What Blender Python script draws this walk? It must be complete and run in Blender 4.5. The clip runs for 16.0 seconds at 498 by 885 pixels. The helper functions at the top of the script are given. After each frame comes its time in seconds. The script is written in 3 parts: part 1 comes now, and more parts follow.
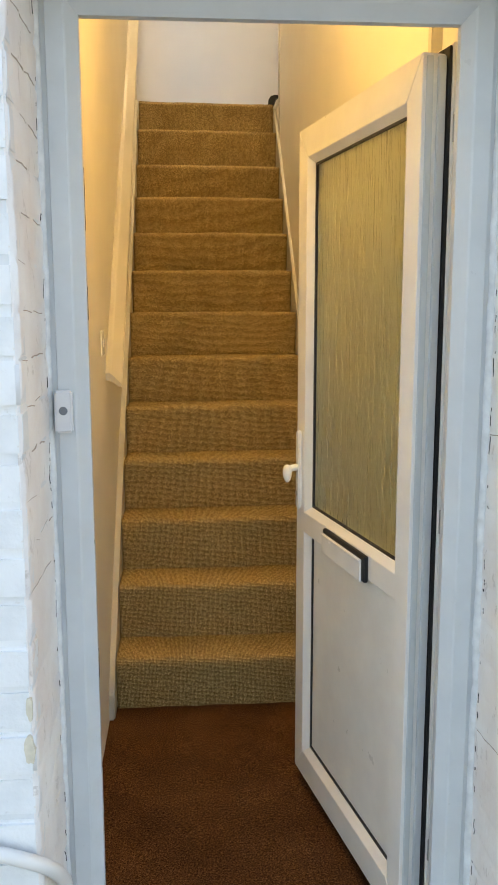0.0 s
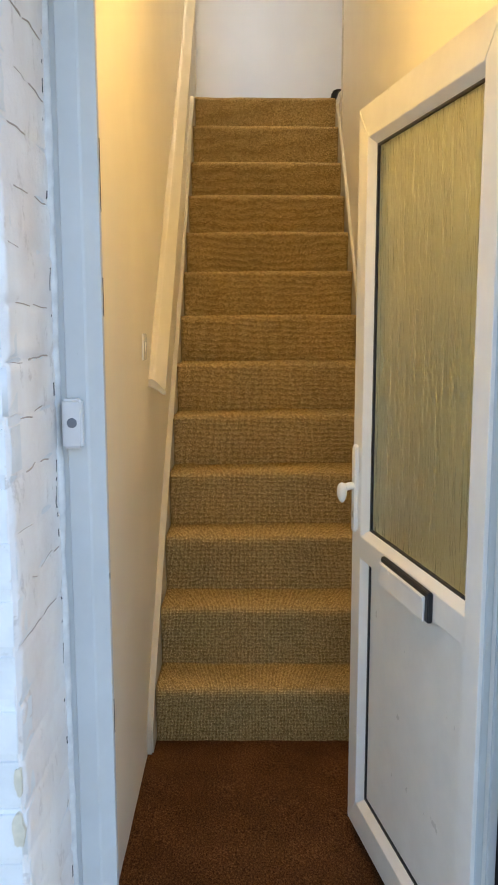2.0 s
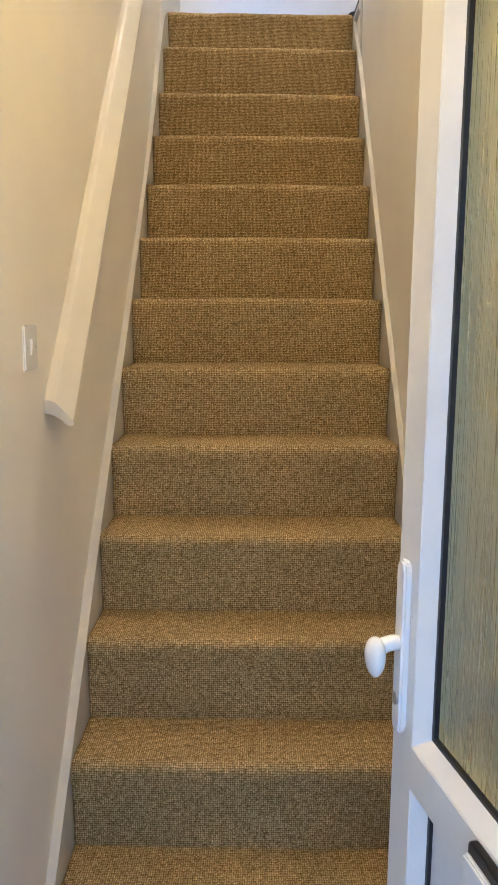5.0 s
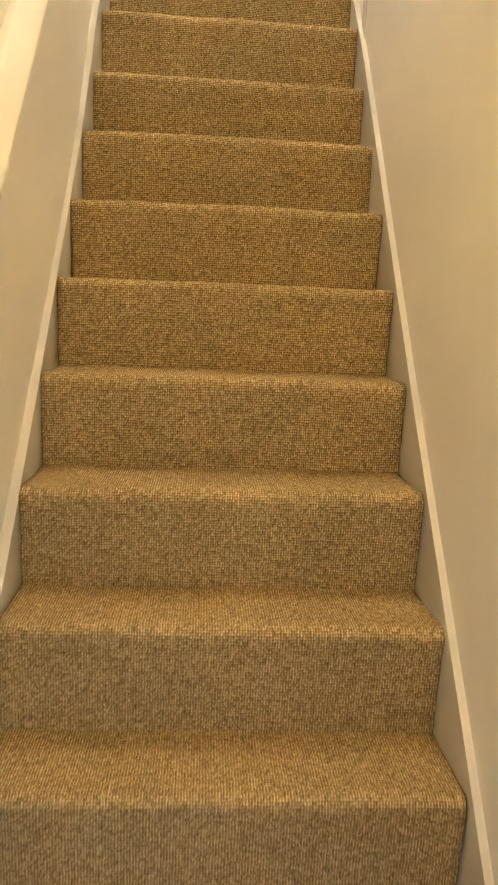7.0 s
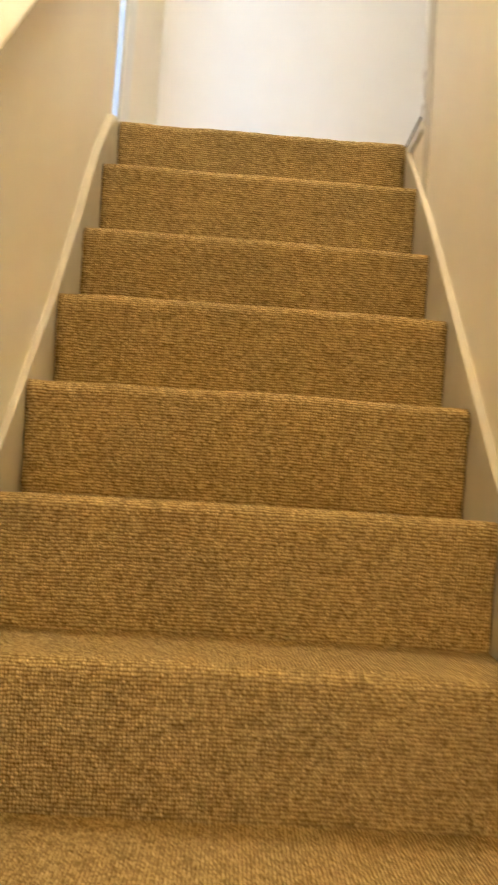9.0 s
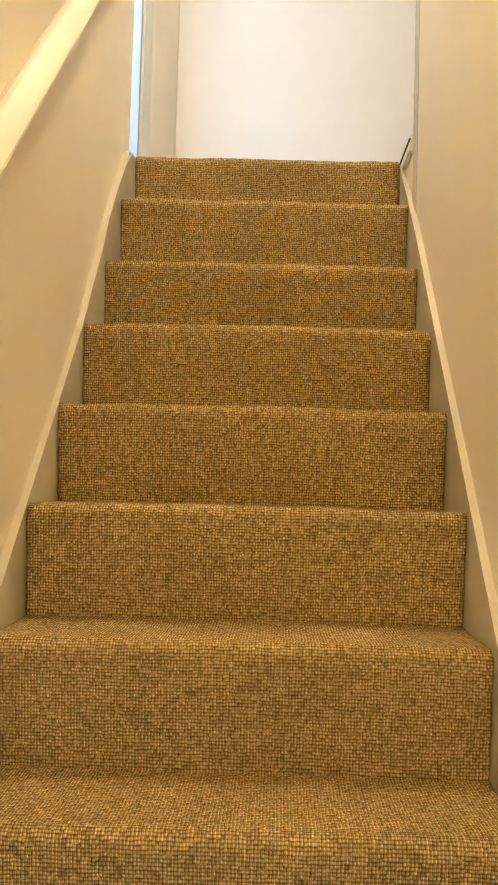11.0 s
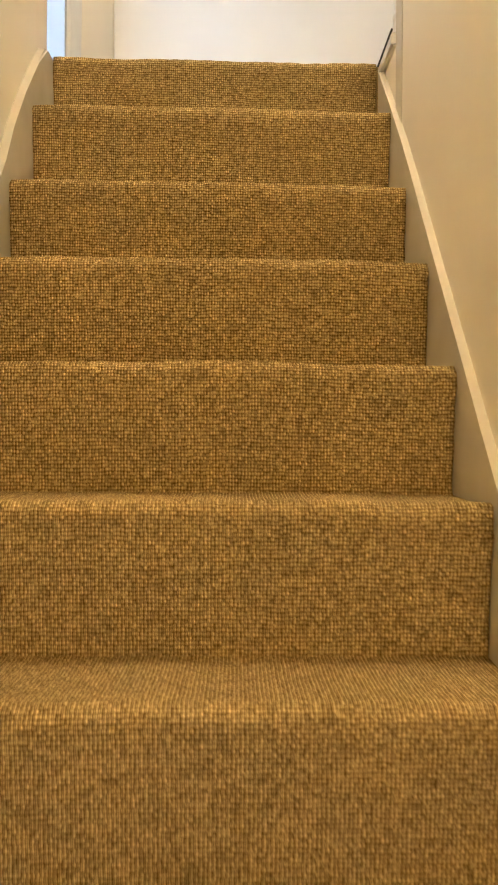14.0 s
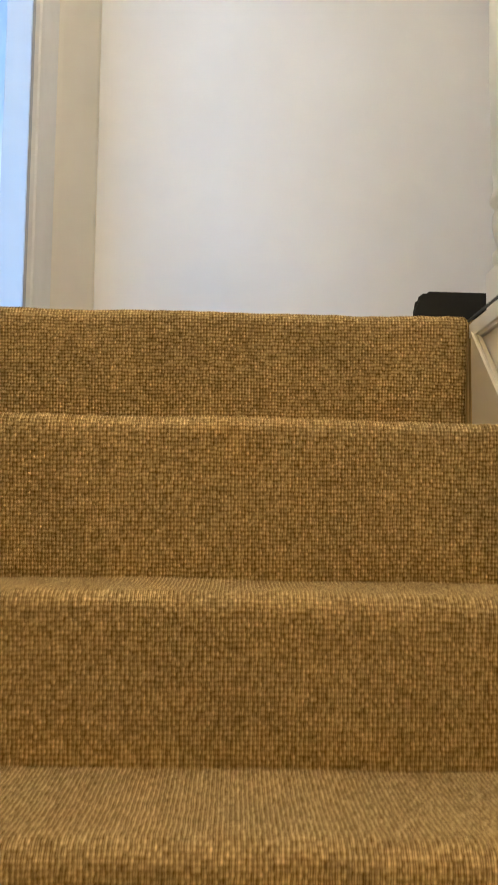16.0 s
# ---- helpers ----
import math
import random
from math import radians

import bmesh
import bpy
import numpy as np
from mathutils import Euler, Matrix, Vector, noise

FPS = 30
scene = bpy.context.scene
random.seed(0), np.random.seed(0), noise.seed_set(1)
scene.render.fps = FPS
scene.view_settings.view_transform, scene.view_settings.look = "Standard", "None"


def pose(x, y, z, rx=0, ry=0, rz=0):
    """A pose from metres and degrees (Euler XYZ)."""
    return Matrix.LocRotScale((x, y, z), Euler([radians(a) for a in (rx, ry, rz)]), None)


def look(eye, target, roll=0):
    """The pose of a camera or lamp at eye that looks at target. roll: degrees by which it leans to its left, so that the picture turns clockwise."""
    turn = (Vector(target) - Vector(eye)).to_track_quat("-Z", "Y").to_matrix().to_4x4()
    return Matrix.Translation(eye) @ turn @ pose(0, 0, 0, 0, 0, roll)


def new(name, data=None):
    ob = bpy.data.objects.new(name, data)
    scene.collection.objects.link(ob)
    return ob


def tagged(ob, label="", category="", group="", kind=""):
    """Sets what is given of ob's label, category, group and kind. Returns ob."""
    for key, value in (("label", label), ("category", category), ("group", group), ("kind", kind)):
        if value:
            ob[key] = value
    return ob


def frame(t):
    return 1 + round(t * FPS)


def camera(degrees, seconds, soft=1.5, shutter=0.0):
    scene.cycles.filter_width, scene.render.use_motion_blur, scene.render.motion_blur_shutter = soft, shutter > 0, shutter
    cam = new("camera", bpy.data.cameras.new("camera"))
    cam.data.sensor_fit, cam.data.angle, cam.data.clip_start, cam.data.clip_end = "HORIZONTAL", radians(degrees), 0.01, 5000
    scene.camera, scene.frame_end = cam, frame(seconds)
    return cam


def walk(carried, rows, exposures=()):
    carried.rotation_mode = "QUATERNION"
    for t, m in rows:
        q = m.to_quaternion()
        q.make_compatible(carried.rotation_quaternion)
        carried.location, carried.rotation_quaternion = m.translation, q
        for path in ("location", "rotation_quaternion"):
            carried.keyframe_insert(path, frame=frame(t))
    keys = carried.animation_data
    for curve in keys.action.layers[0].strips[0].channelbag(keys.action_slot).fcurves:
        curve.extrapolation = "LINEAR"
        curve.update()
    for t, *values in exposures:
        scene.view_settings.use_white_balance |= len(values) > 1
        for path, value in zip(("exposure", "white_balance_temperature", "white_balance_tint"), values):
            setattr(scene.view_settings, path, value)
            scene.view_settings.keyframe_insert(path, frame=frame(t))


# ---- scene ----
cam = camera(33.97, 16.0, soft=1.2, shutter=0.3)
# seconds, eye x y z, then yaw, pitch and roll in degrees
ROWS = [
    (0.0, 0.282, -2.856, 1.447, -4.21, -8.84, -0.08),
    (0.5, 0.263, -2.838, 1.436, -3.94, -8.96, 0.12),
    (1.0, 0.261, -2.820, 1.436, -2.99, -9.03, 0.20),
    (1.5, 0.271, -2.759, 1.436, -1.61, -8.94, 0.04),
    (2.0, 0.333, -2.615, 1.429, 0.26, -8.33, -0.07),
    (2.5, 0.419, -2.439, 1.436, 3.51, -7.95, -0.20),
    (3.0, 0.434, -2.303, 1.420, 3.88, -8.40, -0.14),
    (3.5, 0.378, -2.029, 1.388, 1.64, -8.84, 0.23),
    (3.7, 0.352, -1.909, 1.396, 0.32, -8.95, 0.45),
    (5.8, 0.454, -1.274, 1.473, 1.28, -9.33, 0.95),
    (6.0, 0.457, -1.186, 1.522, 2.37, -9.79, 0.95),
    (6.5, 0.409, -0.927, 1.547, 0.91, -9.88, 1.73),
    (7.0, 0.355, -0.619, 1.621, -3.45, -9.40, 2.49),
    (7.5, 0.355, -0.412, 1.639, -4.44, -7.17, 1.65),
    (8.0, 0.363, -0.201, 1.677, -5.57, -4.50, 2.25),
    (8.5, 0.329, -0.030, 1.690, -6.69, -2.48, 2.89),
    (9.0, 0.383, 0.090, 1.692, -1.09, 3.72, 3.79),
    (9.2, 0.408, 0.134, 1.700, 3.64, 4.59, 3.96),
    (11.3, 0.470, -0.154, 1.722, 2.01, 2.45, 1.39),
    (11.5, 0.473, -0.163, 1.724, 2.08, 2.20, 1.38),
    (12.0, 0.453, -0.190, 1.725, 1.56, 1.68, 1.67),
    (12.5, 0.460, -0.173, 1.708, 1.20, 1.34, 1.68),
    (13.0, 0.492, -0.089, 1.702, 0.56, 0.80, 1.62),
    (13.5, 0.526, 0.110, 1.687, 0.11, 0.72, 1.11),
    (14.0, 0.471, 0.298, 1.747, -0.79, 0.34, 0.48),
    (14.5, 0.443, 0.522, 1.899, -2.22, 1.62, 1.74),
    (15.0, 0.467, 0.707, 2.076, -1.41, 3.38, 1.63),
    (15.5, 0.407, 0.867, 2.225, -1.44, 5.34, 0.73),
    (16.0, 0.427, 1.004, 2.380, -0.98, 5.17, 0.63),
]
EXPOSURES = [(0.0, 2.03, 7650, 12), (2.0, 2.05, 6550, 12), (3.5, 2.25, 4950, 15), (6.0, 2.5, 5200, 16), (7.0, 2.68, 5750, 12), (9.0, 2.62, 6450, 11), (13.5, 2.62, 6800, 12), (16.0, 2.2, 6000, 11)]
walk(cam, [(t, pose(x, y, z, 0, 0, yaw) @ pose(0, 0, 0, 90 + pitch) @ pose(0, 0, 0, 0, 0, roll)) for t, x, y, z, yaw, pitch, roll in ROWS], EXPOSURES)

# ---------- world and large lights ----------
SKY, SUN, LAMP, UPPER, WINDOW, FILL_WEST = 0.15, 1.0, 6.7, 14.0, 40.0, 6.0
world = bpy.data.worlds.new("sky")
scene.world = world
world.use_nodes = True
wn = world.node_tree
sky = wn.nodes.new("ShaderNodeTexSky")
sky.sky_type, sky.sun_disc = "NISHITA", False
sky.sun_elevation, sky.sun_rotation = radians(42), radians(25)
sky.air_density, sky.dust_density = 1.2, 2.5
wn.links.new(sky.outputs[0], wn.nodes["Background"].inputs[0])
wn.nodes["Background"].inputs[1].default_value = SKY

sun = new("sun", bpy.data.lights.new("sun", "SUN"))
sun.data.energy, sun.data.angle, sun.data.color = SUN, radians(14), (1.0, 0.95, 0.88)
sun.matrix_world = look((3, 7, 8), (0, 0, 0))

hall_lamp = new("hall_lamp", bpy.data.lights.new("hall_lamp", "POINT"))
hall_lamp.data.energy, hall_lamp.data.color, hall_lamp.data.shadow_soft_size = LAMP, (1.0, 0.66, 0.22), 0.08
hall_lamp.location = (0.44, -0.78, 2.94)

upper_lamp = new("upper_lamp", bpy.data.lights.new("upper_lamp", "POINT"))
upper_lamp.data.energy, upper_lamp.data.color, upper_lamp.data.shadow_soft_size = UPPER, (1.0, 0.84, 0.58), 0.09
upper_lamp.location = (0.64, 1.70, 4.85)

window_light = new("window_light", bpy.data.lights.new("window_light", "AREA"))
window_light.data.shape, window_light.data.size, window_light.data.size_y = "RECTANGLE", 2.7, 1.5
window_light.data.energy, window_light.data.color = WINDOW, (0.36, 0.62, 1.0)
window_light.matrix_world = look((-1.80, -1.45, 4.15), (-1.80, 0, 4.15))

# added fill from the west, evens out the daylight on the landing wall
west_fill = new("west_fill", bpy.data.lights.new("west_fill", "AREA"))
west_fill.data.shape, west_fill.data.size, west_fill.data.size_y = "RECTANGLE", 1.7, 1.5
west_fill.data.energy, west_fill.data.color = FILL_WEST, (0.36, 0.62, 1.0)
west_fill.matrix_world = look((-3.32, -0.10, 4.10), (0, -0.10, 4.10))


# ---------- materials ----------
class Nodes:
    """A principled material and short calls for its nodes."""

    def __init__(self, name, rough=0.6, metal=0.0, spec=0.5):
        self.mat = bpy.data.materials.new(name)
        self.mat.use_nodes = True
        self.tree = self.mat.node_tree
        self.out = self.tree.nodes["Principled BSDF"]
        self.out.inputs["Roughness"].default_value = rough
        self.out.inputs["Metallic"].default_value = metal
        self.out.inputs["Specular IOR Level"].default_value = spec

    def add(self, kind, **values):
        node = self.tree.nodes.new(kind)
        for key, value in values.items():
            node.inputs[key].default_value = value
        return node

    def link(self, a, b):
        self.tree.links.new(a, b)

    def place(self, scale=(1, 1, 1), uv=False):
        coord = self.tree.nodes.new("ShaderNodeTexCoord")
        m = self.add("ShaderNodeMapping")
        m.inputs["Scale"].default_value = scale
        self.link(coord.outputs["UV" if uv else "Object"], m.inputs["Vector"])
        return m.outputs[0]

    def noise(self, scale, where, detail=4.0, rough=0.55):
        n = self.add("ShaderNodeTexNoise", Scale=scale, Detail=detail, Roughness=rough)
        self.link(where, n.inputs["Vector"])
        return n.outputs["Fac"]

    def ramp(self, fac, stops):
        r = self.tree.nodes.new("ShaderNodeValToRGB")
        while len(r.color_ramp.elements) < len(stops):
            r.color_ramp.elements.new(0.5)
        for e, (p, c) in zip(r.color_ramp.elements, stops):
            e.position, e.color = p, (*c, 1)
        self.link(fac, r.inputs["Fac"])
        return r.outputs["Color"]

    def mix(self, fac, a, b, mode="MIX"):
        m = self.tree.nodes.new("ShaderNodeMix")
        m.data_type, m.blend_type = "RGBA", mode
        for value, slot in ((fac, m.inputs[0]), (a, m.inputs[6]), (b, m.inputs[7])):
            if isinstance(value, (int, float)):
                slot.default_value = value
            elif isinstance(value, tuple):
                slot.default_value = (*value, 1)
            else:
                self.link(value, slot)
        return m.outputs[2]

    def math(self, op, a, b):
        m = self.tree.nodes.new("ShaderNodeMath")
        m.operation = op
        for value, slot in ((a, m.inputs[0]), (b, m.inputs[1])):
            if isinstance(value, (int, float)):
                slot.default_value = value
            else:
                self.link(value, slot)
        return m.outputs[0]

    def colour(self, value):
        if isinstance(value, tuple):
            self.out.inputs["Base Color"].default_value = (*value, 1)
        else:
            self.link(value, self.out.inputs["Base Color"])

    def rough(self, value):
        self.link(value, self.out.inputs["Roughness"])

    def bump(self, height, strength=0.3, distance=0.002):
        b = self.add("ShaderNodeBump", Strength=strength, Distance=distance)
        self.link(height, b.inputs["Height"])
        self.link(b.outputs[0], self.out.inputs["Normal"])


def shade(c, f):
    return tuple(min(1.0, v * f) for v in c)


def wall_paint(name, c):
    """Matt emulsion on old uneven plaster, with roller stipple and faint scuffs."""
    n = Nodes(name, 0.62, spec=0.35)
    p = n.place()
    big, fine = n.noise(1.6, p, 3), n.noise(420, p, 2)
    base = n.ramp(big, ((0.3, shade(c, 0.955)), (0.7, shade(c, 1.03))))
    scuff = n.ramp(n.noise(7, n.place((1, 1, 0.35)), 6, 0.7), ((0.66, (0, 0, 0)), (0.80, (0.22, 0.22, 0.22))))
    n.colour(n.mix(scuff, base, shade(c, 0.82)))
    n.rough(n.ramp(n.noise(5, p), ((0.3, (0.52,) * 3), (0.7, (0.68,) * 3))))
    n.bump(n.math("ADD", n.math("MULTIPLY", n.noise(9, p, 3), 5.0), fine), 0.22, 0.0012)
    return n.mat


def gloss_paint(name, c, rough=0.3):
    """Brushed gloss on wood, a little yellowed and chipped."""
    n = Nodes(name, rough)
    p = n.place()
    base = n.ramp(n.noise(4, p, 5), ((0.3, shade(c, 0.9)), (0.7, c)))
    chips = n.ramp(n.noise(60, p, 3), ((0.75, (0, 0, 0)), (0.79, (1, 1, 1))))
    n.colour(n.mix(n.math("MULTIPLY", chips, 0.10), base, shade(c, 0.6)))
    n.rough(n.ramp(n.noise(12, p), ((0.3, (rough * 0.8,) * 3), (0.7, (rough * 1.4,) * 3))))
    n.bump(n.noise(45, n.place((1, 0.25, 0.25)), 4), 0.25, 0.001)
    return n.mat


def plastic(name, c, rough=0.32):
    n = Nodes(name, rough)
    p = n.place()
    grime = n.ramp(n.noise(9, p, 6, 0.65), ((0.35, shade(c, 0.93)), (0.65, c)))
    specks = n.ramp(n.noise(180, p, 2), ((0.74, (0, 0, 0)), (0.80, (1, 1, 1))))
    n.colour(n.mix(n.math("MULTIPLY", specks, 0.25), grime, shade(c, 0.55)))
    n.rough(n.ramp(n.noise(14, p), ((0.3, (rough * 0.85,) * 3), (0.7, (rough * 1.3,) * 3))))
    n.bump(n.noise(30, p, 2), 0.08, 0.001)
    return n.mat


def stair_carpet_mat():
    """Beige loop pile: small uneven loops in rows, the shade between them put into the colour."""
    n = Nodes("loop_carpet", 0.95, spec=0.0)
    uv = n.place((1, 1, 1), uv=True)
    jitter = n.add("ShaderNodeTexNoise", Scale=45.0, Detail=4.0)
    n.link(uv, jitter.inputs["Vector"])
    moved = n.tree.nodes.new("ShaderNodeVectorMath")
    moved.operation = "MULTIPLY_ADD"
    n.link(jitter.outputs["Color"], moved.inputs[0])
    moved.inputs[1].default_value = (0.0030, 0.0046, 0.0)
    n.link(uv, moved.inputs[2])
    cells = n.add("ShaderNodeTexVoronoi", Scale=1.0, Randomness=0.24)
    size = n.add("ShaderNodeMapping")
    size.inputs["Scale"].default_value = (1 / 0.0050, 1 / 0.0056, 1)
    n.link(moved.outputs[0], size.inputs["Vector"])
    n.link(size.outputs[0], cells.inputs["Vector"])
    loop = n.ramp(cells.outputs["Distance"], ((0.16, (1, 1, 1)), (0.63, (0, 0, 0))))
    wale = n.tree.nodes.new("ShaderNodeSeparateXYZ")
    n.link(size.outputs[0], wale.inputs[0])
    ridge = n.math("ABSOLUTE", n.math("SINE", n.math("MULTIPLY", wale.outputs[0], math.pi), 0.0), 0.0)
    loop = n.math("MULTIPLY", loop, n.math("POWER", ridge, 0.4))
    yarn = n.noise(1.0, n.place((1 / 0.0012, 1 / 0.003, 1), uv=True), 2)
    tone = n.ramp(cells.outputs["Color"], ((0.1, (0.54, 0.42, 0.215)), (0.5, (0.77, 0.605, 0.315)), (0.9, (0.94, 0.75, 0.41))))
    broad = n.ramp(n.noise(5, uv, 4), ((0.3, (0.90, 0.90, 0.90)), (0.7, (1.06, 1.04, 1.02))))
    clump = n.ramp(n.noise(60, uv, 3, 0.6), ((0.36, (0.84, 0.83, 0.80)), (0.62, (1.06, 1.06, 1.06))))
    c = n.mix(1.0, n.mix(1.0, tone, broad, "MULTIPLY"), clump, "MULTIPLY")
    # in places a strand lies across from loop to loop and closes the gap
    bridge = n.ramp(n.noise(1.0, n.place((1 / 0.016, 1 / 0.0055, 1), uv=True), 3), ((0.54, (0, 0, 0)), (0.66, (0.45, 0.45, 0.45))))
    loop = n.math("MAXIMUM", loop, bridge)
    # shade down between the loops, as a darkened yarn colour
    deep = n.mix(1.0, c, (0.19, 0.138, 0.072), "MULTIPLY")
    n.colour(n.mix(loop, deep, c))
    n.bump(n.math("ADD", loop, n.math("MULTIPLY", yarn, 0.35)), 0.65, 0.0030)
    return n.mat


def mat_carpet_mat():
    """Dark red-brown cut pile with trodden patches and lint."""
    n = Nodes("hall_carpet_pile", 0.95, spec=0.05)
    p = n.place()
    c = n.ramp(n.noise(190, p, 4, 0.8), ((0.36, (0.020, 0.008, 0.003)), (0.5, (0.088, 0.037, 0.014)), (0.64, (0.21, 0.10, 0.043))))
    patch = n.ramp(n.noise(4.5, p, 5), ((0.35, (0.72, 0.72, 0.72)), (0.7, (1.15, 1.15, 1.15))))
    lint = n.ramp(n.noise(75, p, 1), ((0.77, (0, 0, 0)), (0.80, (1, 1, 1))))
    n.colour(n.mix(n.math("MULTIPLY", lint, 0.4), n.mix(1.0, c, patch, "MULTIPLY"), (0.02, 0.012, 0.008)))
    n.bump(n.noise(330, p, 3, 0.75), 0.9, 0.004)
    return n.mat


def brick_paint_mat():
    """Many coats of white masonry paint on brick, with dirt in the hollows."""
    n = Nodes("painted_brick", 0.5)
    p = n.place()
    tint = n.ramp(n.noise(9, p, 5), ((0.3, (0.62, 0.64, 0.645)), (0.6, (0.74, 0.75, 0.75))))
    dirt = n.ramp(n.noise(60, p, 6, 0.75), ((0.60, (0, 0, 0)), (0.68, (1, 1, 1))))
    bare = n.ramp(n.noise(16, p, 5, 0.6), ((0.73, (0, 0, 0)), (0.76, (1, 1, 1))))
    c = n.mix(n.math("MULTIPLY", dirt, 0.30), tint, (0.42, 0.38, 0.33))
    n.colour(n.mix(n.math("MULTIPLY", bare, 0.7), c, (0.58, 0.50, 0.38)))
    n.bump(n.math("ADD", n.noise(15, p, 4, 0.55), n.math("MULTIPLY", n.noise(160, p, 3), 0.12)), 0.7, 0.007)
    return n.mat


def reveal_mat():
    """Pinkish-white painted render, cracked and dragged."""
    n = Nodes("painted_render", 0.55)
    p = n.place()
    base = n.ramp(n.noise(5, p, 5), ((0.3, (0.72, 0.66, 0.62)), (0.65, (0.84, 0.83, 0.81))))
    drag = n.noise(9, n.place((1, 3.0, 1.4)), 6, 0.7)
    crack = n.ramp(drag, ((0.60, (0, 0, 0)), (0.635, (1, 1, 1)), (0.67, (0, 0, 0))))
    n.colour(n.mix(n.math("MULTIPLY", crack, 0.45), base, (0.36, 0.31, 0.27)))
    n.bump(n.math("ADD", n.noise(18, p, 5, 0.65), n.math("MULTIPLY", drag, 1.5)), 0.6, 0.006)
    return n.mat


def glass_mat():
    """Obscure glass with fine vertical reeding."""
    n = Nodes("reeded_glass", 0.09)
    n.out.inputs["Transmission Weight"].default_value = 1.0
    n.out.inputs["IOR"].default_value = 1.45
    n.colour((0.91, 0.95, 0.75))
    streak = n.noise(1.0, n.place((420, 420, 3.5)), 4, 0.6)
    n.bump(streak, 0.6, 0.003)
    n.rough(n.ramp(n.noise(1.0, n.place((380, 380, 4)), 2), ((0.3, (0.22,) * 3), (0.7, (0.42,) * 3))))
    return n.mat


def plain(name, c, rough=0.5, metal=0.0, scale=20.0):
    n = Nodes(name, rough, metal)
    p = n.place()
    n.colour(n.ramp(n.noise(scale, p, 4), ((0.3, shade(c, 0.85)), (0.7, shade(c, 1.1)))))
    n.bump(n.noise(scale * 8, p, 3), 0.2, 0.001)
    return n.mat


WALL = wall_paint("magnolia_wall", (0.80, 0.755, 0.665))
WALL_UP = wall_paint("landing_wall", (0.73, 0.72, 0.735))
# landing wall paint dimmed, with the daylight's blue put into the colour
WALL_FRONT = wall_paint("front_room_wall", (0.60, 0.66, 0.73))
CEILING = wall_paint("ceiling_white", (0.80, 0.79, 0.77))
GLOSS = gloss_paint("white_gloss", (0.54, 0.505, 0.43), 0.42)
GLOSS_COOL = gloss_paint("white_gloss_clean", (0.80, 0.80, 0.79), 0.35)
# the lining's white gloss with shade and daylight blue put into the colour
LINING_DIM = gloss_paint("white_gloss_dimmed", (0.42, 0.45, 0.50), 0.4)
UPVC = plastic("white_upvc", (0.80, 0.79, 0.76))
UPVC_FRAME = plastic("grey_white_upvc", (0.55, 0.585, 0.60))
BELL = plastic("bell_plastic", (0.66, 0.66, 0.67), 0.4)
BELL_DARK = plastic("bell_button_grey", (0.16, 0.17, 0.19), 0.45)
HANDLE = plastic("white_handle", (0.84, 0.83, 0.80), 0.22)
BLACK = plain("black_rubber", (0.012, 0.012, 0.014), 0.45)
BLACK_BAG = plain("black_fabric", (0.004, 0.004, 0.0045), 0.8)
METAL = plain("zinc_metal", (0.45, 0.45, 0.44), 0.38, 1.0)
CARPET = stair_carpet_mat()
FLOORPILE = mat_carpet_mat()
BRICK = brick_paint_mat()
RENDER = reveal_mat()
MASTIC = plain("old_mastic", (0.66, 0.67, 0.665), 0.6, 0.0, 35)
GLASS = glass_mat()
CRACK = plain("crack_dirt", (0.42, 0.36, 0.31), 0.9, 0.0, 60)
UNDERCOAT = plain("cream_undercoat", (0.60, 0.55, 0.44), 0.8, 0.0, 45)
TIMBER = plain("bare_timber", (0.28, 0.19, 0.11), 0.7)
PAVING = plain("concrete_paving", (0.30, 0.29, 0.27), 0.85, 0.0, 3)
PIPE = gloss_paint("painted_pipe", (0.72, 0.71, 0.68), 0.4)


# ---------- building helpers ----------
def bake(name, bm, mat, parent=None, label="", smooth=False):
    bmesh.ops.recalc_face_normals(bm, faces=bm.faces)
    me = bpy.data.meshes.new(name)
    bm.to_mesh(me)
    bm.free()
    me.materials.append(mat)
    if smooth:
        for f in me.polygons:
            f.use_smooth = True
    ob = new(name, me)
    if parent is not None:
        ob.parent = parent
    if label:
        ob["label"] = label
    return ob


def part(name, bm, mat, parent, label="", smooth=False):
    return bake(name, bm, mat, parent, label, smooth)


def thing(name, label, category, group="", kind=""):
    return tagged(new(name), label, category, group, kind)


def add_box(bm, lo, hi, bevel=0.0, seg=2):
    made = bmesh.ops.create_cube(bm, size=1.0)["verts"]
    for v in made:
        for i in range(3):
            v.co[i] = lo[i] + (v.co[i] + 0.5) * (hi[i] - lo[i])
    if bevel > 0:
        edges = list({e for v in made for e in v.link_edges})
        bmesh.ops.bevel(bm, geom=edges, offset=bevel, segments=seg, affect="EDGES", clamp_overlap=True)
    return bm


def box_bm(lo, hi, bevel=0.0, seg=2):
    return add_box(bmesh.new(), lo, hi, bevel, seg)


def add_prism(bm, outline, axis, a, b):
    """Pushes a flat outline along an axis (0, 1 or 2) from a to b."""
    def at(p, q, s):
        return [(s, p, q), (p, s, q), (p, q, s)][axis]
    lo = [bm.verts.new(at(p, q, a)) for p, q in outline]
    hi = [bm.verts.new(at(p, q, b)) for p, q in outline]
    bm.faces.new(lo)
    bm.faces.new(hi[::-1])
    n = len(outline)
    for i in range(n):
        bm.faces.new((lo[i], hi[i], hi[(i + 1) % n], lo[(i + 1) % n]))
    return bm


